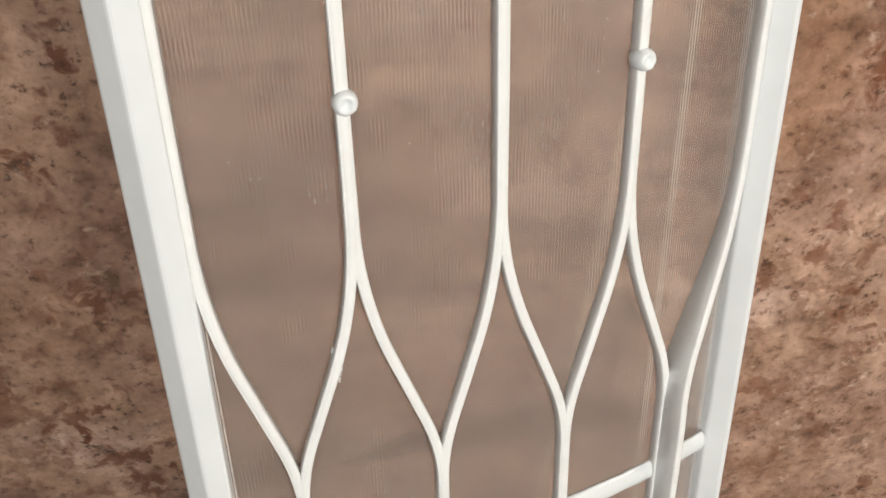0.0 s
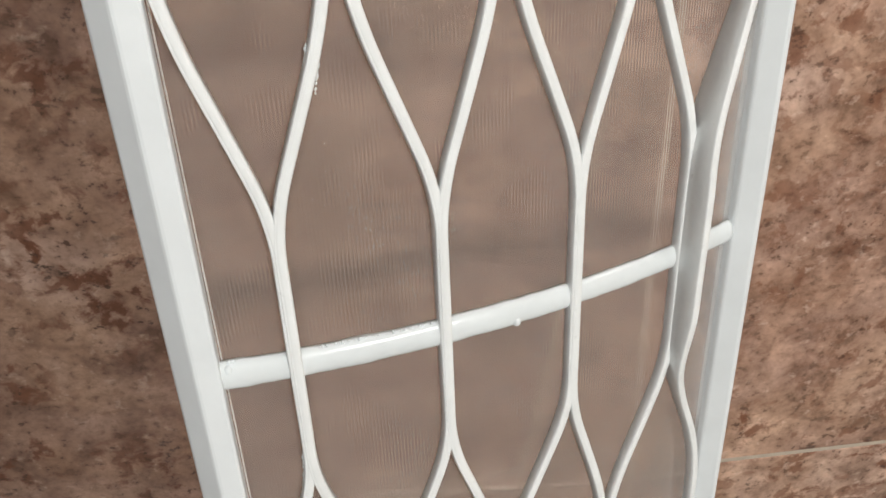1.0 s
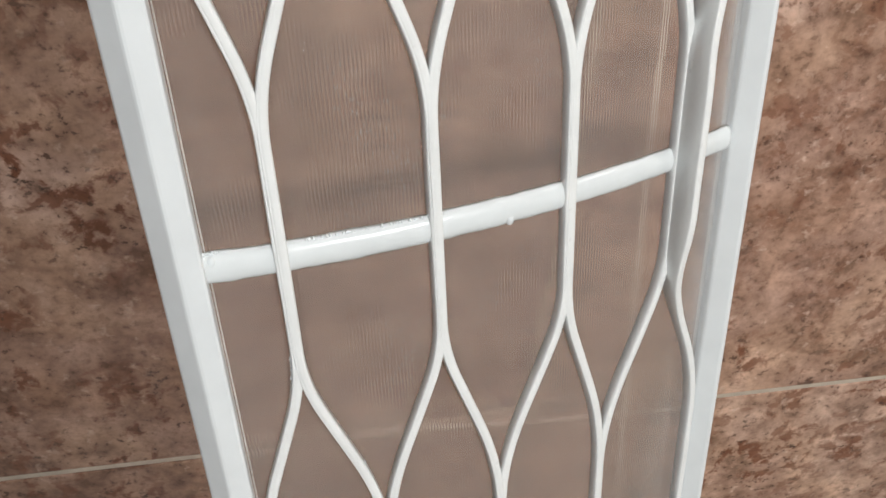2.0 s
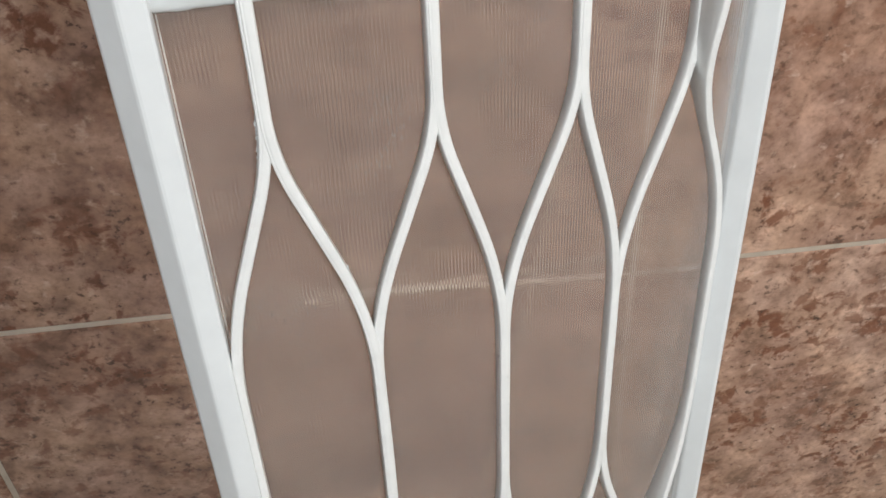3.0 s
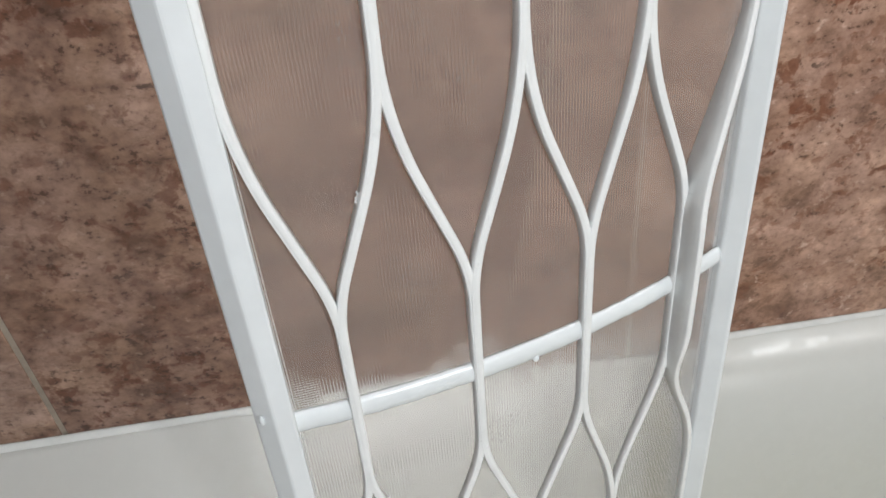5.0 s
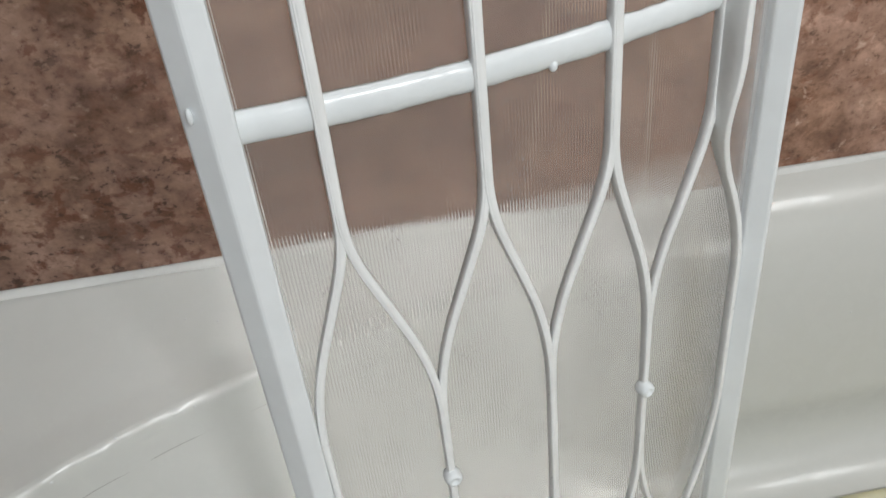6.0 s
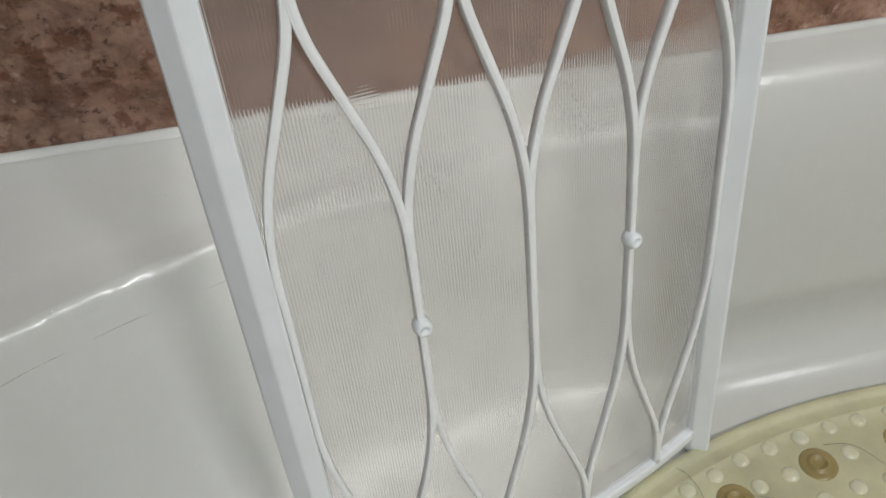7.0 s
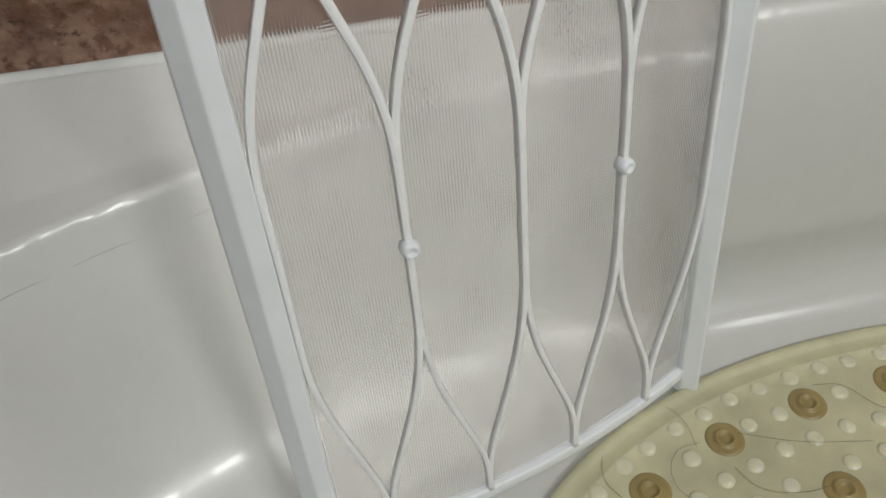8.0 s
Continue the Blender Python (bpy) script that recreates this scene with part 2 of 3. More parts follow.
wall_back = slab("wall_north", GROUT, "tiled bathroom wall with beige grout joints", X0 - 0.1, X1 + 0.1, 0.0012, 0.12, Z0, Z1)
# side walls out of view, browned to cut bounce light on the left
slab("wall_west", WALL_TILE, "plain brown tiled bathroom wall", X0 - 0.1, X0, Y0, 0.0012, Z0, Z1)
slab("wall_east", WALL_TILE, "plain brown tiled bathroom wall", X1, X1 + 0.1, Y0, 0.0012, Z0, Z1)
slab("wall_south", PLASTER, "plain painted bathroom wall", X0 - 0.1, X1 + 0.1, Y0 - 0.1, Y0, Z0, Z1)
slab("ceiling", PLASTER, "plain white painted ceiling", X0 - 0.1, X1 + 0.1, Y0 - 0.1, 0.12, Z1, Z1 + 0.1)
slab("floor", FLOOR_TILE, "brown stone bathroom floor", X0 - 0.1, X1 + 0.1, Y0 - 0.1, 0.12, Z0 - 0.1, Z0)

# ---------------------------------------------------------------- bathtub
RIM, FLOOR, BOWL_B, BOWL_Y, BOWL_X0, BOWL_X1, BOWL_A = 0.395, 0.148, 0.310, -0.345, 0.20, 0.56, 0.600
TUB_X0, TUB_X1, TUB_Y0, TUB_Y1 = X0 + 0.002, 1.22, -0.69, -0.002


def bowl_outline():
    """Points and outward normals round the bowl: two straight sides and two elliptic ends."""
    pts = []
    for k in range(30):
        pts.append((BOWL_X1 + (BOWL_X0 - BOWL_X1) * k / 30, BOWL_Y + BOWL_B, 0.0, 1.0))
    for x0, turn in ((BOWL_X0, 0.0), (None, 0.0), (BOWL_X1, math.pi)):
        if x0 is None:
            for k in range(30):
                pts.append((BOWL_X0 + (BOWL_X1 - BOWL_X0) * k / 30, BOWL_Y - BOWL_B, 0.0, -1.0))
            continue
        for k in range(280):
            a = math.pi / 2 + math.pi * k / 280 + turn
            n = Vector((math.cos(a) / BOWL_A, math.sin(a) / BOWL_B)).normalized()
            pts.append((x0 + BOWL_A * math.cos(a), BOWL_Y + BOWL_B * math.sin(a), n.x, n.y))
    return pts


def to_edge(x, y, nx, ny):
    """Distance from an outline point along its normal to the tub's outer edge."""
    d = []
    if nx > 1e-6:
        d.append((TUB_X1 - x) / nx)
    if nx < -1e-6:
        d.append((TUB_X0 - x) / nx)
    if ny > 1e-6:
        d.append((TUB_Y1 - y) / ny)
    if ny < -1e-6:
        d.append((TUB_Y0 - y) / ny)
    return min(d)


def bathtub():
    tub = thing("bathtub", (0.3, -0.345, Z0), "white enamelled bathtub with a sloping corner ledge, against the tiled wall", "bathtub")
    bm = bmesh.new()
    outline = bowl_outline()
    # inward profile: (inset, share of the drop from the bowl's edge to the floor)
    prof = [(-0.005, 0.004), (-0.002, 0.012), (0.001, 0.030), (0.003, 0.058), (0.006, 0.11), (0.010, 0.22), (0.014, 0.36), (0.018, 0.50), (0.023, 0.64), (0.029, 0.755), (0.037, 0.845), (0.048, 0.912), (0.063, 0.957), (0.083, 0.983), (0.108, 0.996), (0.135, 1.0)]
    # smoothed with two curve points between each pair
    dense = []
    for k in range(len(prof) - 1):
        p0, p1, p2, p3 = (np.array(prof[max(0, min(len(prof) - 1, k + j))]) for j in (-1, 0, 1, 2))
        for u in (0.0, 1 / 3, 2 / 3):
            dense.append(tuple(p1 + 0.5 * u * ((p2 - p0) + u * (2 * p0 - 5 * p1 + 4 * p2 - p3 + u * (3 * p1 - p0 - 3 * p2 + p3)))))
    dense.append(prof[-1])
    rows = []
    edge = []
    for x, y, nx, ny in outline:
        edge.append(RIM - 0.005 - 0.005 * smooth01((x - 0.02) / 0.22) - 0.009 * (1 - smooth01((x - 0.02) / 0.22)) - 0.018 * smooth01((0.22 - x) / 0.3))
    reach = [to_edge(*p) for p in outline]
    under = [bm.verts.new((x + nx * r, y + ny * r, Z0 + 0.002)) for (x, y, nx, ny), r in zip(outline, reach)]
    rows.append(under)
    for f, lift in ((1.0, -0.004), (0.97, 0.0), (0.93, 0.0), (0.86, 0.0), (0.78, 0.0), (0.69, 0.0), (0.60, 0.0), (0.51, 0.0), (0.42, 0.0), (0.34, 0.0), (0.26, 0.0), (0.19, 0.0), (0.12, 0.0)):
        row = []
        for (x, y, nx, ny), r, ze in zip(outline, reach, edge):
            d = 0.010 + (r - 0.010) * f
            t = min(1.0, (1 - f) / 0.88) * 0.99
            soft = smooth01((x - 0.02) / 0.22)
            z = RIM + lift * (1 - soft) - (RIM - ze) * (t + (t ** 1.7 - t) * soft)
            row.append(bm.verts.new((x + nx * d, y + ny * d, z)))
        rows.append(row)
    for inset, drop in dense:
        row = []
        for (x, y, nx, ny), ze in zip(outline, edge):
            end = 1.0 + 1.3 * smooth01((0.16 - x) / 0.36)
            i = inset if inset < 0.006 else 0.006 + (inset - 0.006) * end
            soft = smooth01((x - 0.02) / 0.22)
            i += 0.044 * soft * math.sqrt(min(1.0, max(0.0, drop) / 0.62)) * (1 - 0.6 * smooth01((drop - 0.45) / 0.5))
            wob = (1 - soft) * (0.0008 * noise.noise((x * 46, y * 46, drop * 5)) + 0.0008 * noise.noise((x * 120, y * 120, drop * 30))) if drop < 0.07 else 0.0
            row.append(bm.verts.new((x - nx * (i + wob), y - ny * (i + wob), ze - (ze - FLOOR) * drop + wob)))
        rows.append(row)
    # the bowl's edge rolls over softly along the wall side and the far end
    for k, (x, y, nx, ny) in enumerate(outline):
        soft = smooth01((x - 0.02) / 0.22)
        if soft > 0.01:
            line = [rows[j][k] for j in range(4, 40)]
            for _ in range(110):
                mean = [(a.co + 2 * b.co + c.co) / 4 for a, b, c in zip(line, line[1:], line[2:])]
                for v, m in zip(line[1:-1], mean):
                    v.co = v.co.lerp(m, soft)
    last = rows[-1]
    for s in (0.6, 0.25):
        row = []
        for v, (x, y, nx, ny) in zip(last, outline):
            mx = max(BOWL_X0 - 0.1, min(BOWL_X1 + 0.1, v.co.x))
            row.append(bm.verts.new((mx + (v.co.x - mx) * s, BOWL_Y + (v.co.y - BOWL_Y) * s, FLOOR)))
        rows.append(row)
    grid_faces(bm, rows, close_u=True)
    bm.faces.new(rows[-1])
    body = part("basin", bm, ENAMEL, tub)
    # a hairline crack runs in the enamel below the ledge's edge
    bm = bmesh.new()
    secs = []
    for (x, y, nx, ny), ze in zip(outline, edge):
        if x < -0.03 and -0.36 < y < -0.06:
            d = 0.0070 + 0.0003 * noise.noise((x * 60, y * 60, 2.0))
            drop = 0.122 + 0.010 * noise.noise((x * 25, y * 25, 0.0))
            r = 0.00032 * (0.7 + 0.5 * noise.noise((x * 90, y * 90, 4.0)))
            c = Vector((x - nx * d, y - ny * d, ze - (ze - FLOOR) * drop))
            secs.append([c + Vector((nx * r * math.cos(a), ny * r * math.cos(a), r * math.sin(a))) for a in (0.0, 1.57, 3.14, 4.71)])
    sweep(bm, secs)
    part("hairline_crack", bm, CRACK, tub, "thin dark hairline crack in the enamel")
    return body


basin = bathtub()


def water_drops():
    """Small flat drops left on the enamel."""
    rng = random.Random(7)
    spots = [p for p in basin.data.polygons if -0.36 < basin.data.vertices[p.vertices[0]].co.x < 0.55 and p.center.y > -0.17 and 0.17 < p.center.z < 0.392]
    bm = bmesh.new()
    for k in range(20):
        p = rng.choice(spots)
        n, r = p.normal.normalized(), rng.uniform(0.0006, 0.0012)
        turn = n.to_track_quat("Z", "Y").to_matrix().to_4x4()
        bmesh.ops.create_uvsphere(bm, u_segments=10, v_segments=6, radius=r, matrix=Matrix.Translation(p.center) @ turn @ Matrix.Diagonal((1, rng.uniform(0.8, 1.3), 0.3, 1)))
    ob = part("water_drops", bm, WATER)
    tagged(ob, "scattered small clear water drops on the white tub", "water drops", "", "stuff")


water_drops()

# silicone bead where the rim meets the tiles
bm = bmesh.new()
secs = []
for k in range(90):
    x = TUB_X0 + 0.004 + (TUB_X1 - TUB_X0 - 0.01) * k / 89
    w = 0.0034 + 0.0008 * noise.noise((x * 23, 0.3, 0))
    secs.append([(x, -0.0005, RIM - 0.006), (x, -w - 0.003, RIM - 0.006), (x, -w - 0.001, RIM + 0.0012), (x, -w * 0.5, RIM + w * 0.55), (x, -0.0005, RIM + w)])
sweep(bm, secs)
tagged(part("trim_1", bm, CAULK), "thin whitish silicone bead between tub rim and tiles", "trim", "", "structure")

# ---------------------------------------------------------------- curved shower screen
RAD, PX, PY, PZ = 0.6131, 0.0514, -0.1642, 0.616
TILTED = Matrix.Rotation(-0.0190, 3, "Y") @ Matrix.Rotation(-0.1117, 3, "X") @ Matrix.Rotation(0.2894, 3, "Z")
H_FOOT, H_TOP = 0.153, 1.560
BARS = (0.172, 0.616, 1.082, 1.543)
S_LEFT, S_RIGHT = -0.1315, 0.1392


def on(s, h, o=0.0):
    """A point of the screen: s along the curve, h up, o out of it towards the room."""
    a, r = s / RAD, RAD + o
    return Vector((PX, PY, PZ)) + TILTED @ Vector((r * math.sin(a), RAD - r * math.cos(a), h - PZ))


# columns of the lattice at the knobs and at the bars
COL_A = (-0.1292, -0.0672, -0.0042, 0.0608, 0.1358)
COL_B = (-0.0995, -0.0335, 0.0325, 0.0982)


def eased(t):
    """From 0 to 1: starts as a wide arc, runs straight, ends in a short bend."""
    a, b = 0.48, 0.27
    top = 1.0 / (1.0 - a / 2 - b / 2)
    if t <= 0:
        return 0.0
    if t >= 1:
        return 1.0
    if t < a:
        return top * t * t / (2 * a)
    if t < 1 - b:
        return top * (a / 2 + (t - a))
    return 1.0 - top * (1 - t) ** 2 / (2 * b)


def spread(h):
    """0 where the lattice strips stand in the knob columns, 1 where they meet at the bars; and the half wave's place."""
    for k in range(3):
        lo, hi = BARS[k], BARS[k + 1]
        if lo <= h <= hi or (k == 0 and h < lo) or (k == 2 and h > hi):
            mid = 0.392 if k == 0 else (0.856 if k == 1 else 1.322)
            half = (mid - lo) if h < mid else (hi - mid)
            t = abs(h - mid) / half
            outer = (k == 0 and h < mid) or (k == 2 and h > mid)
            t0, t1 = (0.22, 0.94) if outer else (0.20, 0.795)
            return eased((t - t0) / (t1 - t0))
    return 0.0


def lattice_strip(screen, a, b, k):
    """One wavy strip that swings between column a (at the knobs) and column b (at the bars)."""
    side = 1 if b > a else -1
    deep = 0.0042 + 0.0004 * (k % 2)
    half = 0.0024
    blade = k == 7
    bm = bmesh.new()
    secs = []
    n = 300
    top, bot = BARS[3] - 0.003, BARS[0] + 0.003
    for i in range(n + 1):
        h = bot + (top - bot) * i / n
        u = spread(h)
        s = a - 0.0003 + side * 0.0004 + (b - a - side * 0.0008) * u
        s += 0.0004 * noise.noise((h * 14, k * 3.7, 0.0)) + 0.0011 * (1 - smooth01((h - 0.40) / 0.16))
        if blade:
            s -= 0.0006 * (1 - u)
        dh = 0.001
        ds = (spread(h + dh) - spread(h - dh)) * (b - a) / (2 * dh)
        slant = math.sqrt(1 + ds * ds)
        slim = 0.74 + 0.26 * smooth01((h - 0.28) / 0.40)
        w, o1 = half * slim, deep * slim + 0.0003 * noise.noise((h * 22, k * 1.3, 5.0))
        if blade and 0.392 < h < 1.322:
            # broad at the bar, drawn out upwards and short below it
            d = h - (0.616 if h < 0.800 else 1.082)
            o1 += 0.0125 * (smooth01((0.185 - d) / 0.150) if d > 0 else smooth01((0.108 + d) / 0.085))
        # across the strip, level with the surface
        ts, th = 1 / slant, -ds / slant
        q = []
        for du, o in ((-1.04, -0.0012), (-1.0, o1 - 0.0012), (-0.94, o1 - 0.0006), (-0.82, o1 - 0.0002), (-0.66, o1 - 0.0002), (-0.56, o1 - 0.0003), (-0.44, o1 - 0.0001), (-0.2, o1), (0.3, o1), (0.72, o1 - 0.0002), (0.9, o1 - 0.0007), (1.0, o1 - 0.0014), (1.04, -0.0012)):
            q.append(on(s + du * w * ts, h + du * w * th, o))
        secs.append(q)
    sweep(bm, secs)
    return part("lattice_strip", bm, LATTICE, screen, "deep blade-like white strip, widest at the crossbars" if blade else "")


def crossbar(screen, h, k):
    """A half-round bar along the curve, thick with paint, uneven at its edges."""
    bm = bmesh.new()
    secs = []
    n = 150
    for i in range(n + 1):
        s = S_LEFT - 0.002 + (S_RIGHT - S_LEFT + 0.0012) * i / n
        fat = 1 + 0.07 * noise.noise((s * 60, h * 9, k)) + 0.04 * noise.noise((s * 210, h * 3, k))
        fat *= 1.10 - 0.12 * (i / n)
        sec = []
        for j in range(11):
            a = math.pi * j / 10
            lump = 1 + 0.05 * noise.noise((s * 120, j * 0.6, h * 7))
            sec.append(on(s, h + 0.0066 * fat * lump * math.cos(a), -0.0012 + 0.0038 * fat * math.sin(a)))
        secs.append(sec)
    sweep(bm, secs)
    return part("crossbar", bm, BAR, screen, "half-round white crossbar with lumpy paint")


def paint_drop(bar, s, h, size):
    bm = bmesh.new()
    bmesh.ops.create_uvsphere(bm, u_segments=12, v_segments=8, radius=size)
    for v in bm.verts:
        v.co.z *= 1.35
        v.co += on(s, h, 0.0012)
    part("paint_drip", bm, BAR, bar)


def paint_crust(screen, rng, s0, h0, s1, h1, n):
    """A ragged run of dried paint flecks along an edge."""
    bm = bmesh.new()
    n *= 3
    for i in range(n):
        f = (i + rng.uniform(-0.9, 0.9)) / max(1, n - 1)
        r = rng.uniform(0.0003, 0.0009)
        spot = on(s0 + (s1 - s0) * f + rng.uniform(-0.0003, 0.0003), h0 + (h1 - h0) * f, 0.0006)
        bmesh.ops.create_icosphere(bm, subdivisions=1, radius=r, matrix=Matrix.Translation(spot) @ Matrix.Rotation(rng.uniform(-0.5, 0.5), 4, "Y") @ Matrix.Diagonal((0.8, 0.9, rng.uniform(1.0, 2.2), 1)))
    part("paint_crust", bm, BAR, screen, "ragged flecks of dried white paint")


def extrude_profile(name, screen, prof, h0, h1, mat, label=""):
    bm = bmesh.new()
    sweep(bm, [[on(s, h, o) for s, o in prof] for h in np.linspace(h0, h1, 40)])
    bm.edges.ensure_lookup_table()
    ob = part(name, bm, mat, screen, label, smooth=False)
    return ob


def rounded(prof, r=0.0012):
    """Cuts each corner of a profile with a small two-step round."""
    out = []
    n = len(prof)
    for i in range(n):
        p, q, s = Vector(prof[i - 1]), Vector(prof[i]), Vector(prof[(i + 1) % n])
        a = q + (p - q).normalized() * r
        b = q + (s - q).normalized() * r
        m = (a + b) * 0.25 + q * 0.5
        out += [tuple(a), tuple(m), tuple(b)]
    return out


def knob(screen, s, h):
    """A round clip with a dimpled button that ties two strips."""
    bm = bmesh.new()
    rows = []
    prof = [(0.0, 0.0068), (0.0016, 0.0066), (0.0024, 0.0074), (0.0034, 0.0080), (0.0046, 0.0074), (0.0056, 0.0056), (0.0060, 0.0030), (0.0056, 0.0004), (0.0048, -0.0010)]
    for r, o in prof[1:]:
        rows.append([bm.verts.new(on(s + 0.84 * r * math.cos(t), h + 0.84 * r * math.sin(t), o + 0.0006 * noise.noise((math.cos(t) * 2, math.sin(t) * 2, h * 9 + s * 40)))) for t in np.linspace(0, 2 * math.pi, 21)[:-1]])
    grid_faces(bm, rows, close_u=True)
    bm.faces.new(list(reversed(rows[0])))
    bm.faces.new(rows[-1])
    return part("knob", bm, BAR, screen, "small round white clip with a dimpled button")


def shower_screen():
    screen = thing("shower_screen", on(0, H_FOOT), "curved white-framed shower screen with wavy lattice, leaning in the bathtub", "shower screen")
    # the sheet
    bm = bmesh.new()
    lay = bm.loops.layers.uv.new("sheet")
    ss = np.linspace(S_LEFT - 0.003, S_RIGHT + 0.003, 60)
    hs = np.linspace(BARS[0] - 0.004, BARS[3] + 0.004, 50)
    place = {}
    faces = []
    for o in (-0.0018, -0.0042):
        rows = []
        for h in hs:
            row = []
            for s in ss:
                v = bm.verts.new(on(s, h, o))
                place[v] = (s, h)
                row.append(v)
            rows.append(row)
        grid_faces(bm, rows)
        faces.append(rows)
    f, g = faces
    ring = lambda r: r[0] + [q[-1] for q in r[1:]] + r[-1][-2::-1] + [q[0] for q in r[-2:0:-1]]
    fa, ga = ring(f), ring(g)
    for i in range(len(fa)):
        j = (i + 1) % len(fa)
        bm.faces.new((fa[i], fa[j], ga[j], ga[i]))
    for face in bm.faces:
        for loop in face.loops:
            loop[lay].uv = place[loop.vert]
    sheet = part("pane", bm, SHEET, screen, "ribbed translucent sheet with water marks")
    sheet.visible_shadow = False
    sheet.data.materials.append(SHEET_BACK)
    for p in sheet.data.polygons:
        if 59 * 49 <= p.index < 2 * 59 * 49:
            p.material_index = 1
    # frame
    left = rounded([(-0.1300, -0.0075), (-0.1300, 0.0064), (-0.1398, 0.0072), (-0.1496, -0.0012), (-0.1508, -0.0075)])
    extrude_profile("frame_stile", screen, left, H_FOOT, H_TOP, FRAME, "white stile with a bevelled outer flank")
    right = rounded([(0.1390, -0.0075), (0.1390, 0.0020), (0.1462, 0.0112), (0.1498, 0.0106), (0.1502, -0.0075)])
    extrude_profile("frame_stile", screen, right, H_FOOT, H_TOP, FRAME, "white stile whose broad face slants inwards")
    for k, h in enumerate((BARS[0], BARS[3])):
        bm = bmesh.new()
        secs = []
        prof = rounded([(-0.0050, -0.0072), (-0.0050, 0.0030), (0.0044, 0.0030), (0.0044, -0.0072)], 0.0018)
        for s in np.linspace(S_LEFT + 0.0006, S_RIGHT - 0.0002, 60):
            secs.append([on(s, h + dh, o) for dh, o in prof])
        sweep(bm, secs)
        part("frame_rail", bm, FRAME, screen)
    bars = [crossbar(screen, BARS[k], k) for k in (1, 2)]
    paint_drop(bars[1], 0.0016, BARS[2] - 0.0042, 0.0021)
    paint_drop(bars[0], 0.0008, BARS[1] - 0.0052, 0.0020)
    paint_drop(bars[1], -0.127, BARS[2] + 0.0036, 0.0020)
    # small upright grey strip at the sheet's edge
    bm = bmesh.new()
    sweep(bm, [[on(s, h, o) for s, o in rounded([(0.1362, -0.0016), (0.1362, 0.0012), (0.1388, 0.0012), (0.1388, -0.0016)], 0.0006)] for h in np.linspace(0.338, 0.366, 6)])
    part("edge_strip", bm, EDGE_GREY, screen, "small upright grey strip")
    # dried paint along the stile and strips
    rng = random.Random(11)
    for s, h, r in ((-0.1458, 0.626, 0.0014), (-0.1272, 1.288, 0.0009), (-0.1270, 1.262, 0.0010), (-0.1267, 1.250, 0.0008)):
        bm = bmesh.new()
        bmesh.ops.create_uvsphere(bm, u_segments=10, v_segments=8, radius=r)
        for v in bm.verts:
            v.co.z *= 2.6
            v.co += on(s, h, 0.0028 if s > -0.14 else (0.0034 if s > -0.15 else -0.001))
        part("paint_drip", bm, BAR, screen)
    for s0, h0, s1, h1, n in ((-0.0798, 1.2160, -0.0828, 1.1960, 9), (-0.0755, 1.2130, -0.0781, 1.1990, 6), (-0.1012, 1.0470, -0.1046, 1.0110, 14), 
                              (-0.0848, 0.9745, -0.0752, 0.9600, 10), (-0.0822, 0.7430, -0.0852, 0.7250, 7), (-0.0900, 1.0890, -0.0300, 1.0885, 11), (-0.1300, 1.0890, -0.1240, 1.0895, 4), (-0.1283, 1.2850, -0.1272, 1.2550, 8)):
        paint_crust(screen, rng, s0, h0, s1, h1, n)
    k = 0
    for c in range(4):
        for a in COL_A[c:c + 2]:
            lattice_strip(screen, a, COL_B[c], k)
            k += 1
    for s in (-0.0666, 0.0606):
        for h in (0.390, 1.3225):
            knob(screen, s, h)
    return screen


shower_screen()

# ---------------------------------------------------------------- bath mat
MX, MY, MA, MB, MZ = 0.3396, -0.322, 0.32, 0.18, FLOOR + 0.0008


def ellipse_at(inset, t):
    return MX + (MA - inset) * math.cos(t), MY + (MB - inset) * math.sin(t)


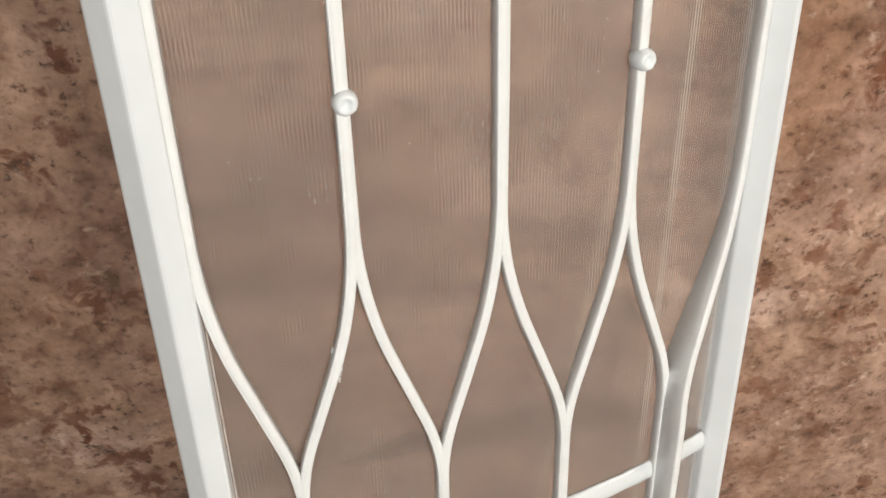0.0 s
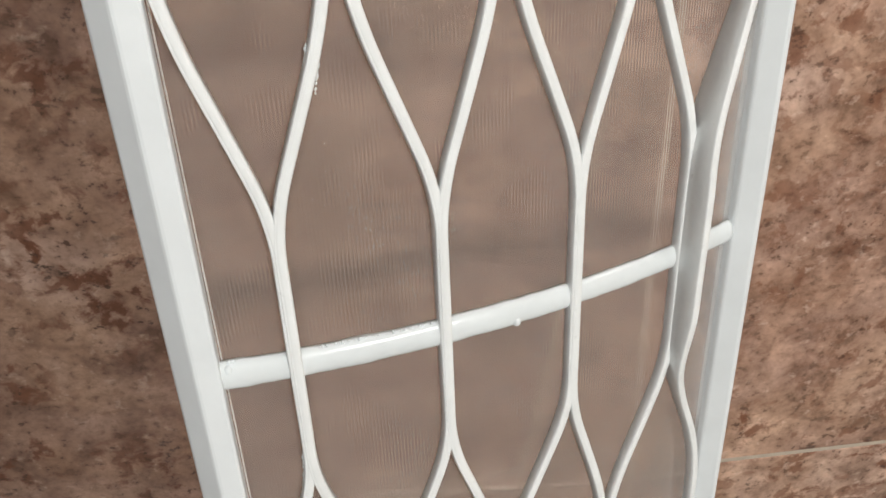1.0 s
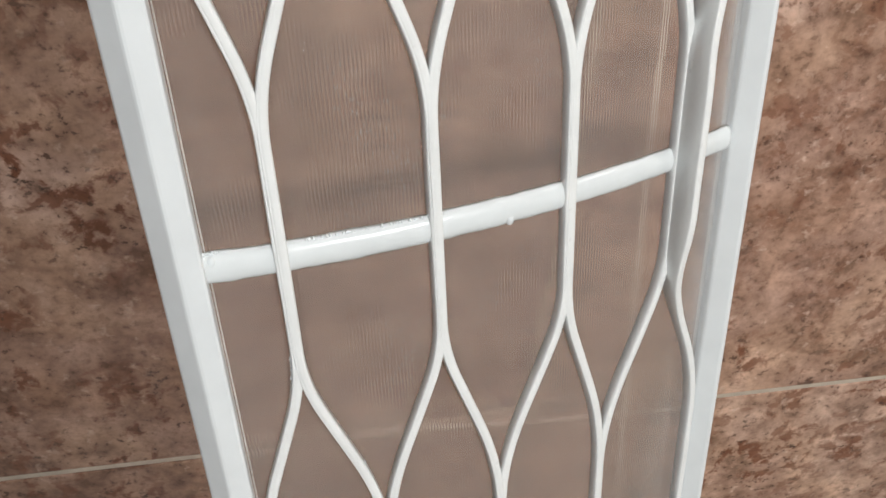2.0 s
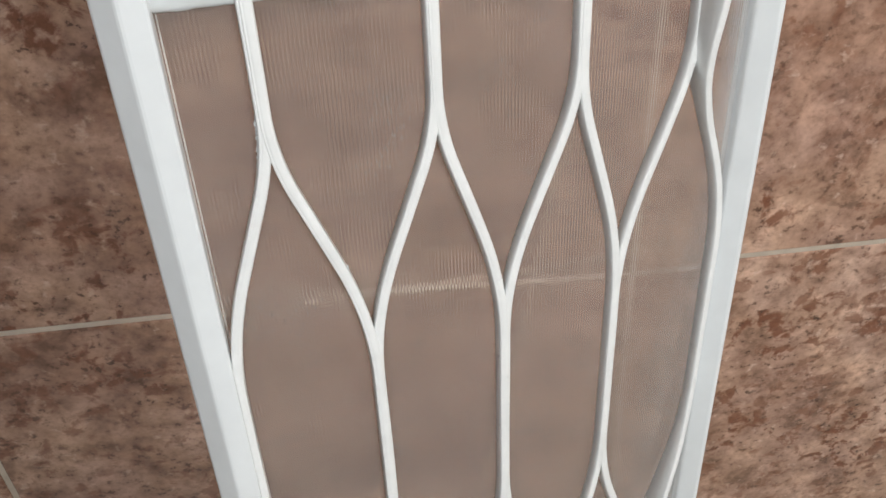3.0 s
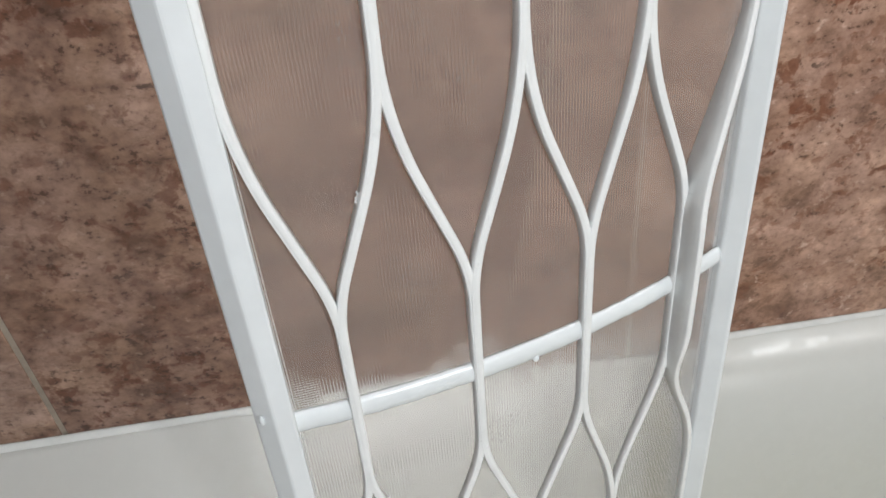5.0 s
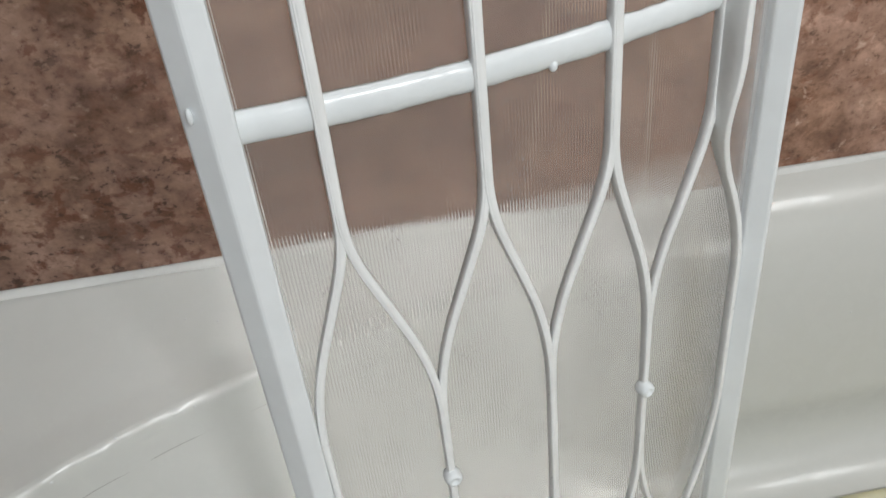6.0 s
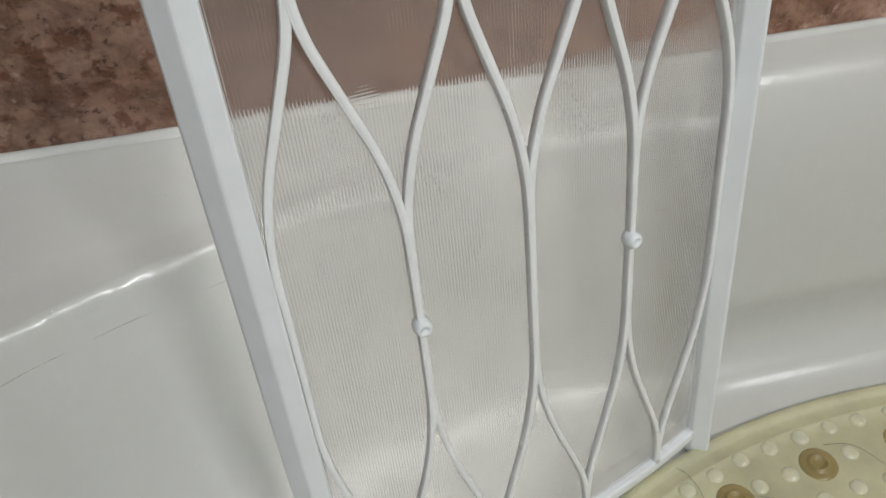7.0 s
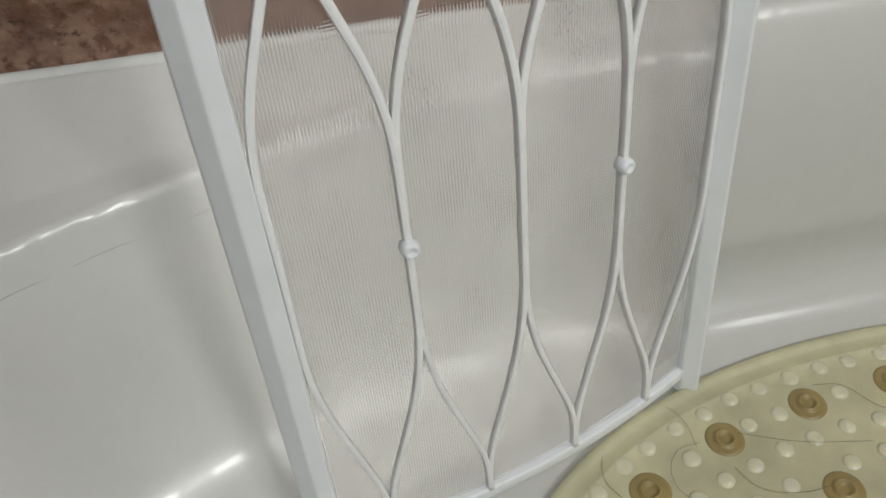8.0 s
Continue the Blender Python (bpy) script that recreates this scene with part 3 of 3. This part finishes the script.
def bath_mat():
    mat = thing("bath_mat", (MX, MY, MZ), "olive vinyl bath mat with pale bumps on the tub floor", "bath mat")
    bm = bmesh.new()
    rows = []
    for inset, z in ((0.001, 0.0), (0.0, 0.002), (0.0, 0.0058), (0.001, 0.0072), (0.003, 0.0076), (0.006, 0.0072), (0.008, 0.0056), (0.010, 0.0048), (0.016, 0.0046), (0.0175, 0.0052), (0.0195, 0.0052), (0.021, 0.0042), (0.03, 0.0042), (0.08, 0.0042), (0.13, 0.0042)):
        row = []
        for k in range(160):
            t = 2 * math.pi * k / 160
            x, y = ellipse_at(inset, t)
            row.append(bm.verts.new((x, y, MZ + z)))
        rows.append(row)
    grid_faces(bm, rows, close_u=True)
    bm.faces.new(rows[-1])
    bm.faces.new(list(reversed(rows[0])))
    part("mat_sheet", bm, VINYL, mat)
    top = MZ + 0.0042

    # suction cups, seen from above as brown rings
    def cup_mesh():
        bm = bmesh.new()
        rows = []
        for r, z in ((0.0150, -0.0004), (0.0143, 0.0007), (0.0126, 0.0012), (0.0100, 0.0010), (0.0086, 0.0012), (0.0078, 0.0026), (0.0068, 0.0034), (0.0058, 0.0030), (0.0048, 0.0012), (0.0036, 0.0006), (0.0015, 0.0005)):
            rows.append([bm.verts.new((r * math.cos(t), r * math.sin(t), z)) for t in np.linspace(0, 2 * math.pi, 25)[:-1]])
        grid_faces(bm, rows, close_u=True)
        bm.faces.new(rows[-1])
        return mesh_of("suction_cup", bm, VINYL_DARK)

    def bump_mesh():
        bm = bmesh.new()
        rows = []
        for r, z in ((0.0068, -0.0003), (0.0062, 0.0007), (0.0051, 0.0014), (0.0034, 0.0019), (0.0013, 0.0021)):
            rows.append([bm.verts.new((r * math.cos(t), r * math.sin(t), z)) for t in np.linspace(0, 2 * math.pi, 15)[:-1]])
        grid_faces(bm, rows, close_u=True)
        bm.faces.new(rows[-1])
        return mesh_of("bump", bm, VINYL_PALE)

    rng = random.Random(4)
    cups = []
    cup, bump = cup_mesh(), bump_mesh()

    def set_on(name, data, x, y):
        ob = new(name, data)
        ob.parent = mat
        ob.matrix_parent_inverse = mat.matrix_world.inverted()
        ob.matrix_basis = Matrix.LocRotScale((x, y, top), Euler((0, 0, rng.uniform(0, 6.28))), [rng.uniform(0.93, 1.07)] * 3)

    def around(inset, gap, start):
        """Evenly spaced points round the mat, at an inset from its edge."""
        fine = [ellipse_at(inset, 2 * math.pi * k / 2000) for k in range(2001)]
        near = min(range(2001), key=lambda k: math.dist(fine[k], start))
        run = [0.0]
        for p, q in zip(fine, fine[1:]):
            run.append(run[-1] + math.dist(p, q))
        n = max(1, round(run[-1] / gap))
        want = [(run[near] / run[-1] + k / n) % 1 * run[-1] for k in range(n)]
        return [fine[int(np.searchsorted(run, w))] for w in want]

    for inset, gap, start in ((0.0500, 0.0725, (0.2741, -0.1962)), (0.118, 0.085, (0.1816, -0.296))):
        for x, y in around(inset, gap, start):
            cups.append((x, y))
            set_on("suction_cup", cup, x, y)
    count = 0
    for row, inset in enumerate((0.0245, 0.0490, 0.0765, 0.1020, 0.128, 0.154)):
        for x, y in around(inset, 0.0258, (0.2482, -0.1775) if row == 0 else (0.2417 - 0.012 * row, -0.2048 - 0.02 * row)):
            if min(math.dist((x, y), c) for c in cups) < 0.0200 or count >= 295:
                continue
            count += 1
            set_on("bump", bump, x + rng.uniform(-0.0012, 0.0012), y + rng.uniform(-0.0012, 0.0012))
    return mat


bath_mat()


def hair(points, k):
    """A loose curled hair lying on the mat."""
    data = bpy.data.curves.new("hair", "CURVE")
    data.dimensions, data.bevel_depth, data.bevel_resolution, data.resolution_u = "3D", 0.00016, 1, 10
    sp = data.splines.new("BEZIER")
    sp.bezier_points.add(len(points) - 1)
    for p, (x, y) in zip(sp.bezier_points, points):
        p.co = (x + 0.0016, y + 0.004, MZ + 0.0054 + 0.0010 * (k % 3))
        p.handle_left_type = p.handle_right_type = "AUTO"
    data.materials.append(HAIR)
    tagged(new("hair", data), "long thin dark loose hair lying on the bath mat", "hair", "loose hairs on the mat")


for k, strand in enumerate((
        ((0.1272, -0.190), (0.1137, -0.2052), (0.1079, -0.2265), (0.1145, -0.2411)),
        ((0.1562, -0.178), (0.1704, -0.180), (0.1784, -0.1950), (0.1783, -0.2164)),
        ((0.1816, -0.2139), (0.1632, -0.2173), (0.1524, -0.2373), (0.1579, -0.2525), (0.172, -0.262)),
        ((0.1978, -0.2372), (0.2061, -0.2538), (0.2313, -0.2643), (0.2697, -0.2623)),
        ((0.2834, -0.1867), (0.3033, -0.1917), (0.3207, -0.2151), (0.335, -0.222)),
        ((0.2082, -0.2119), (0.2506, -0.2295), (0.2982, -0.2404)))):
    hair(strand, k)


# ---------------------------------------------------------------- wall tiles, piece by piece
TILE_W, TILE_H, TILE_X, TILE_Z, GAP = 0.4270, 0.60, -0.2916, 0.8126, 0.0046
tile_meshes = {}
for i in range(-2, 6):
    for j in range(-3, 6):
        x0, x1 = max(X0, TILE_X + i * TILE_W + GAP / 2), min(X1, TILE_X + (i + 1) * TILE_W - GAP / 2)
        z0, z1 = max(Z0, TILE_Z + j * TILE_H + GAP / 2), min(Z1, TILE_Z + (j + 1) * TILE_H - GAP / 2)
        if x1 - x0 < 0.01 or z1 - z0 < 0.01:
            continue
        key = (round(x1 - x0, 4), round(z1 - z0, 4))
        if key not in tile_meshes:
            bm = bmesh.new()
            box(bm, -key[0] / 2, key[0] / 2, 0.0, 0.0075, -key[1] / 2, key[1] / 2, 0.0012, 2)
            tile_meshes[key] = mesh_of("tile", bm, TILE, False)
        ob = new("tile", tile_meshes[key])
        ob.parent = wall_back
        # right tiles paler, left darker; the wall's light falloff partly sits in this tone
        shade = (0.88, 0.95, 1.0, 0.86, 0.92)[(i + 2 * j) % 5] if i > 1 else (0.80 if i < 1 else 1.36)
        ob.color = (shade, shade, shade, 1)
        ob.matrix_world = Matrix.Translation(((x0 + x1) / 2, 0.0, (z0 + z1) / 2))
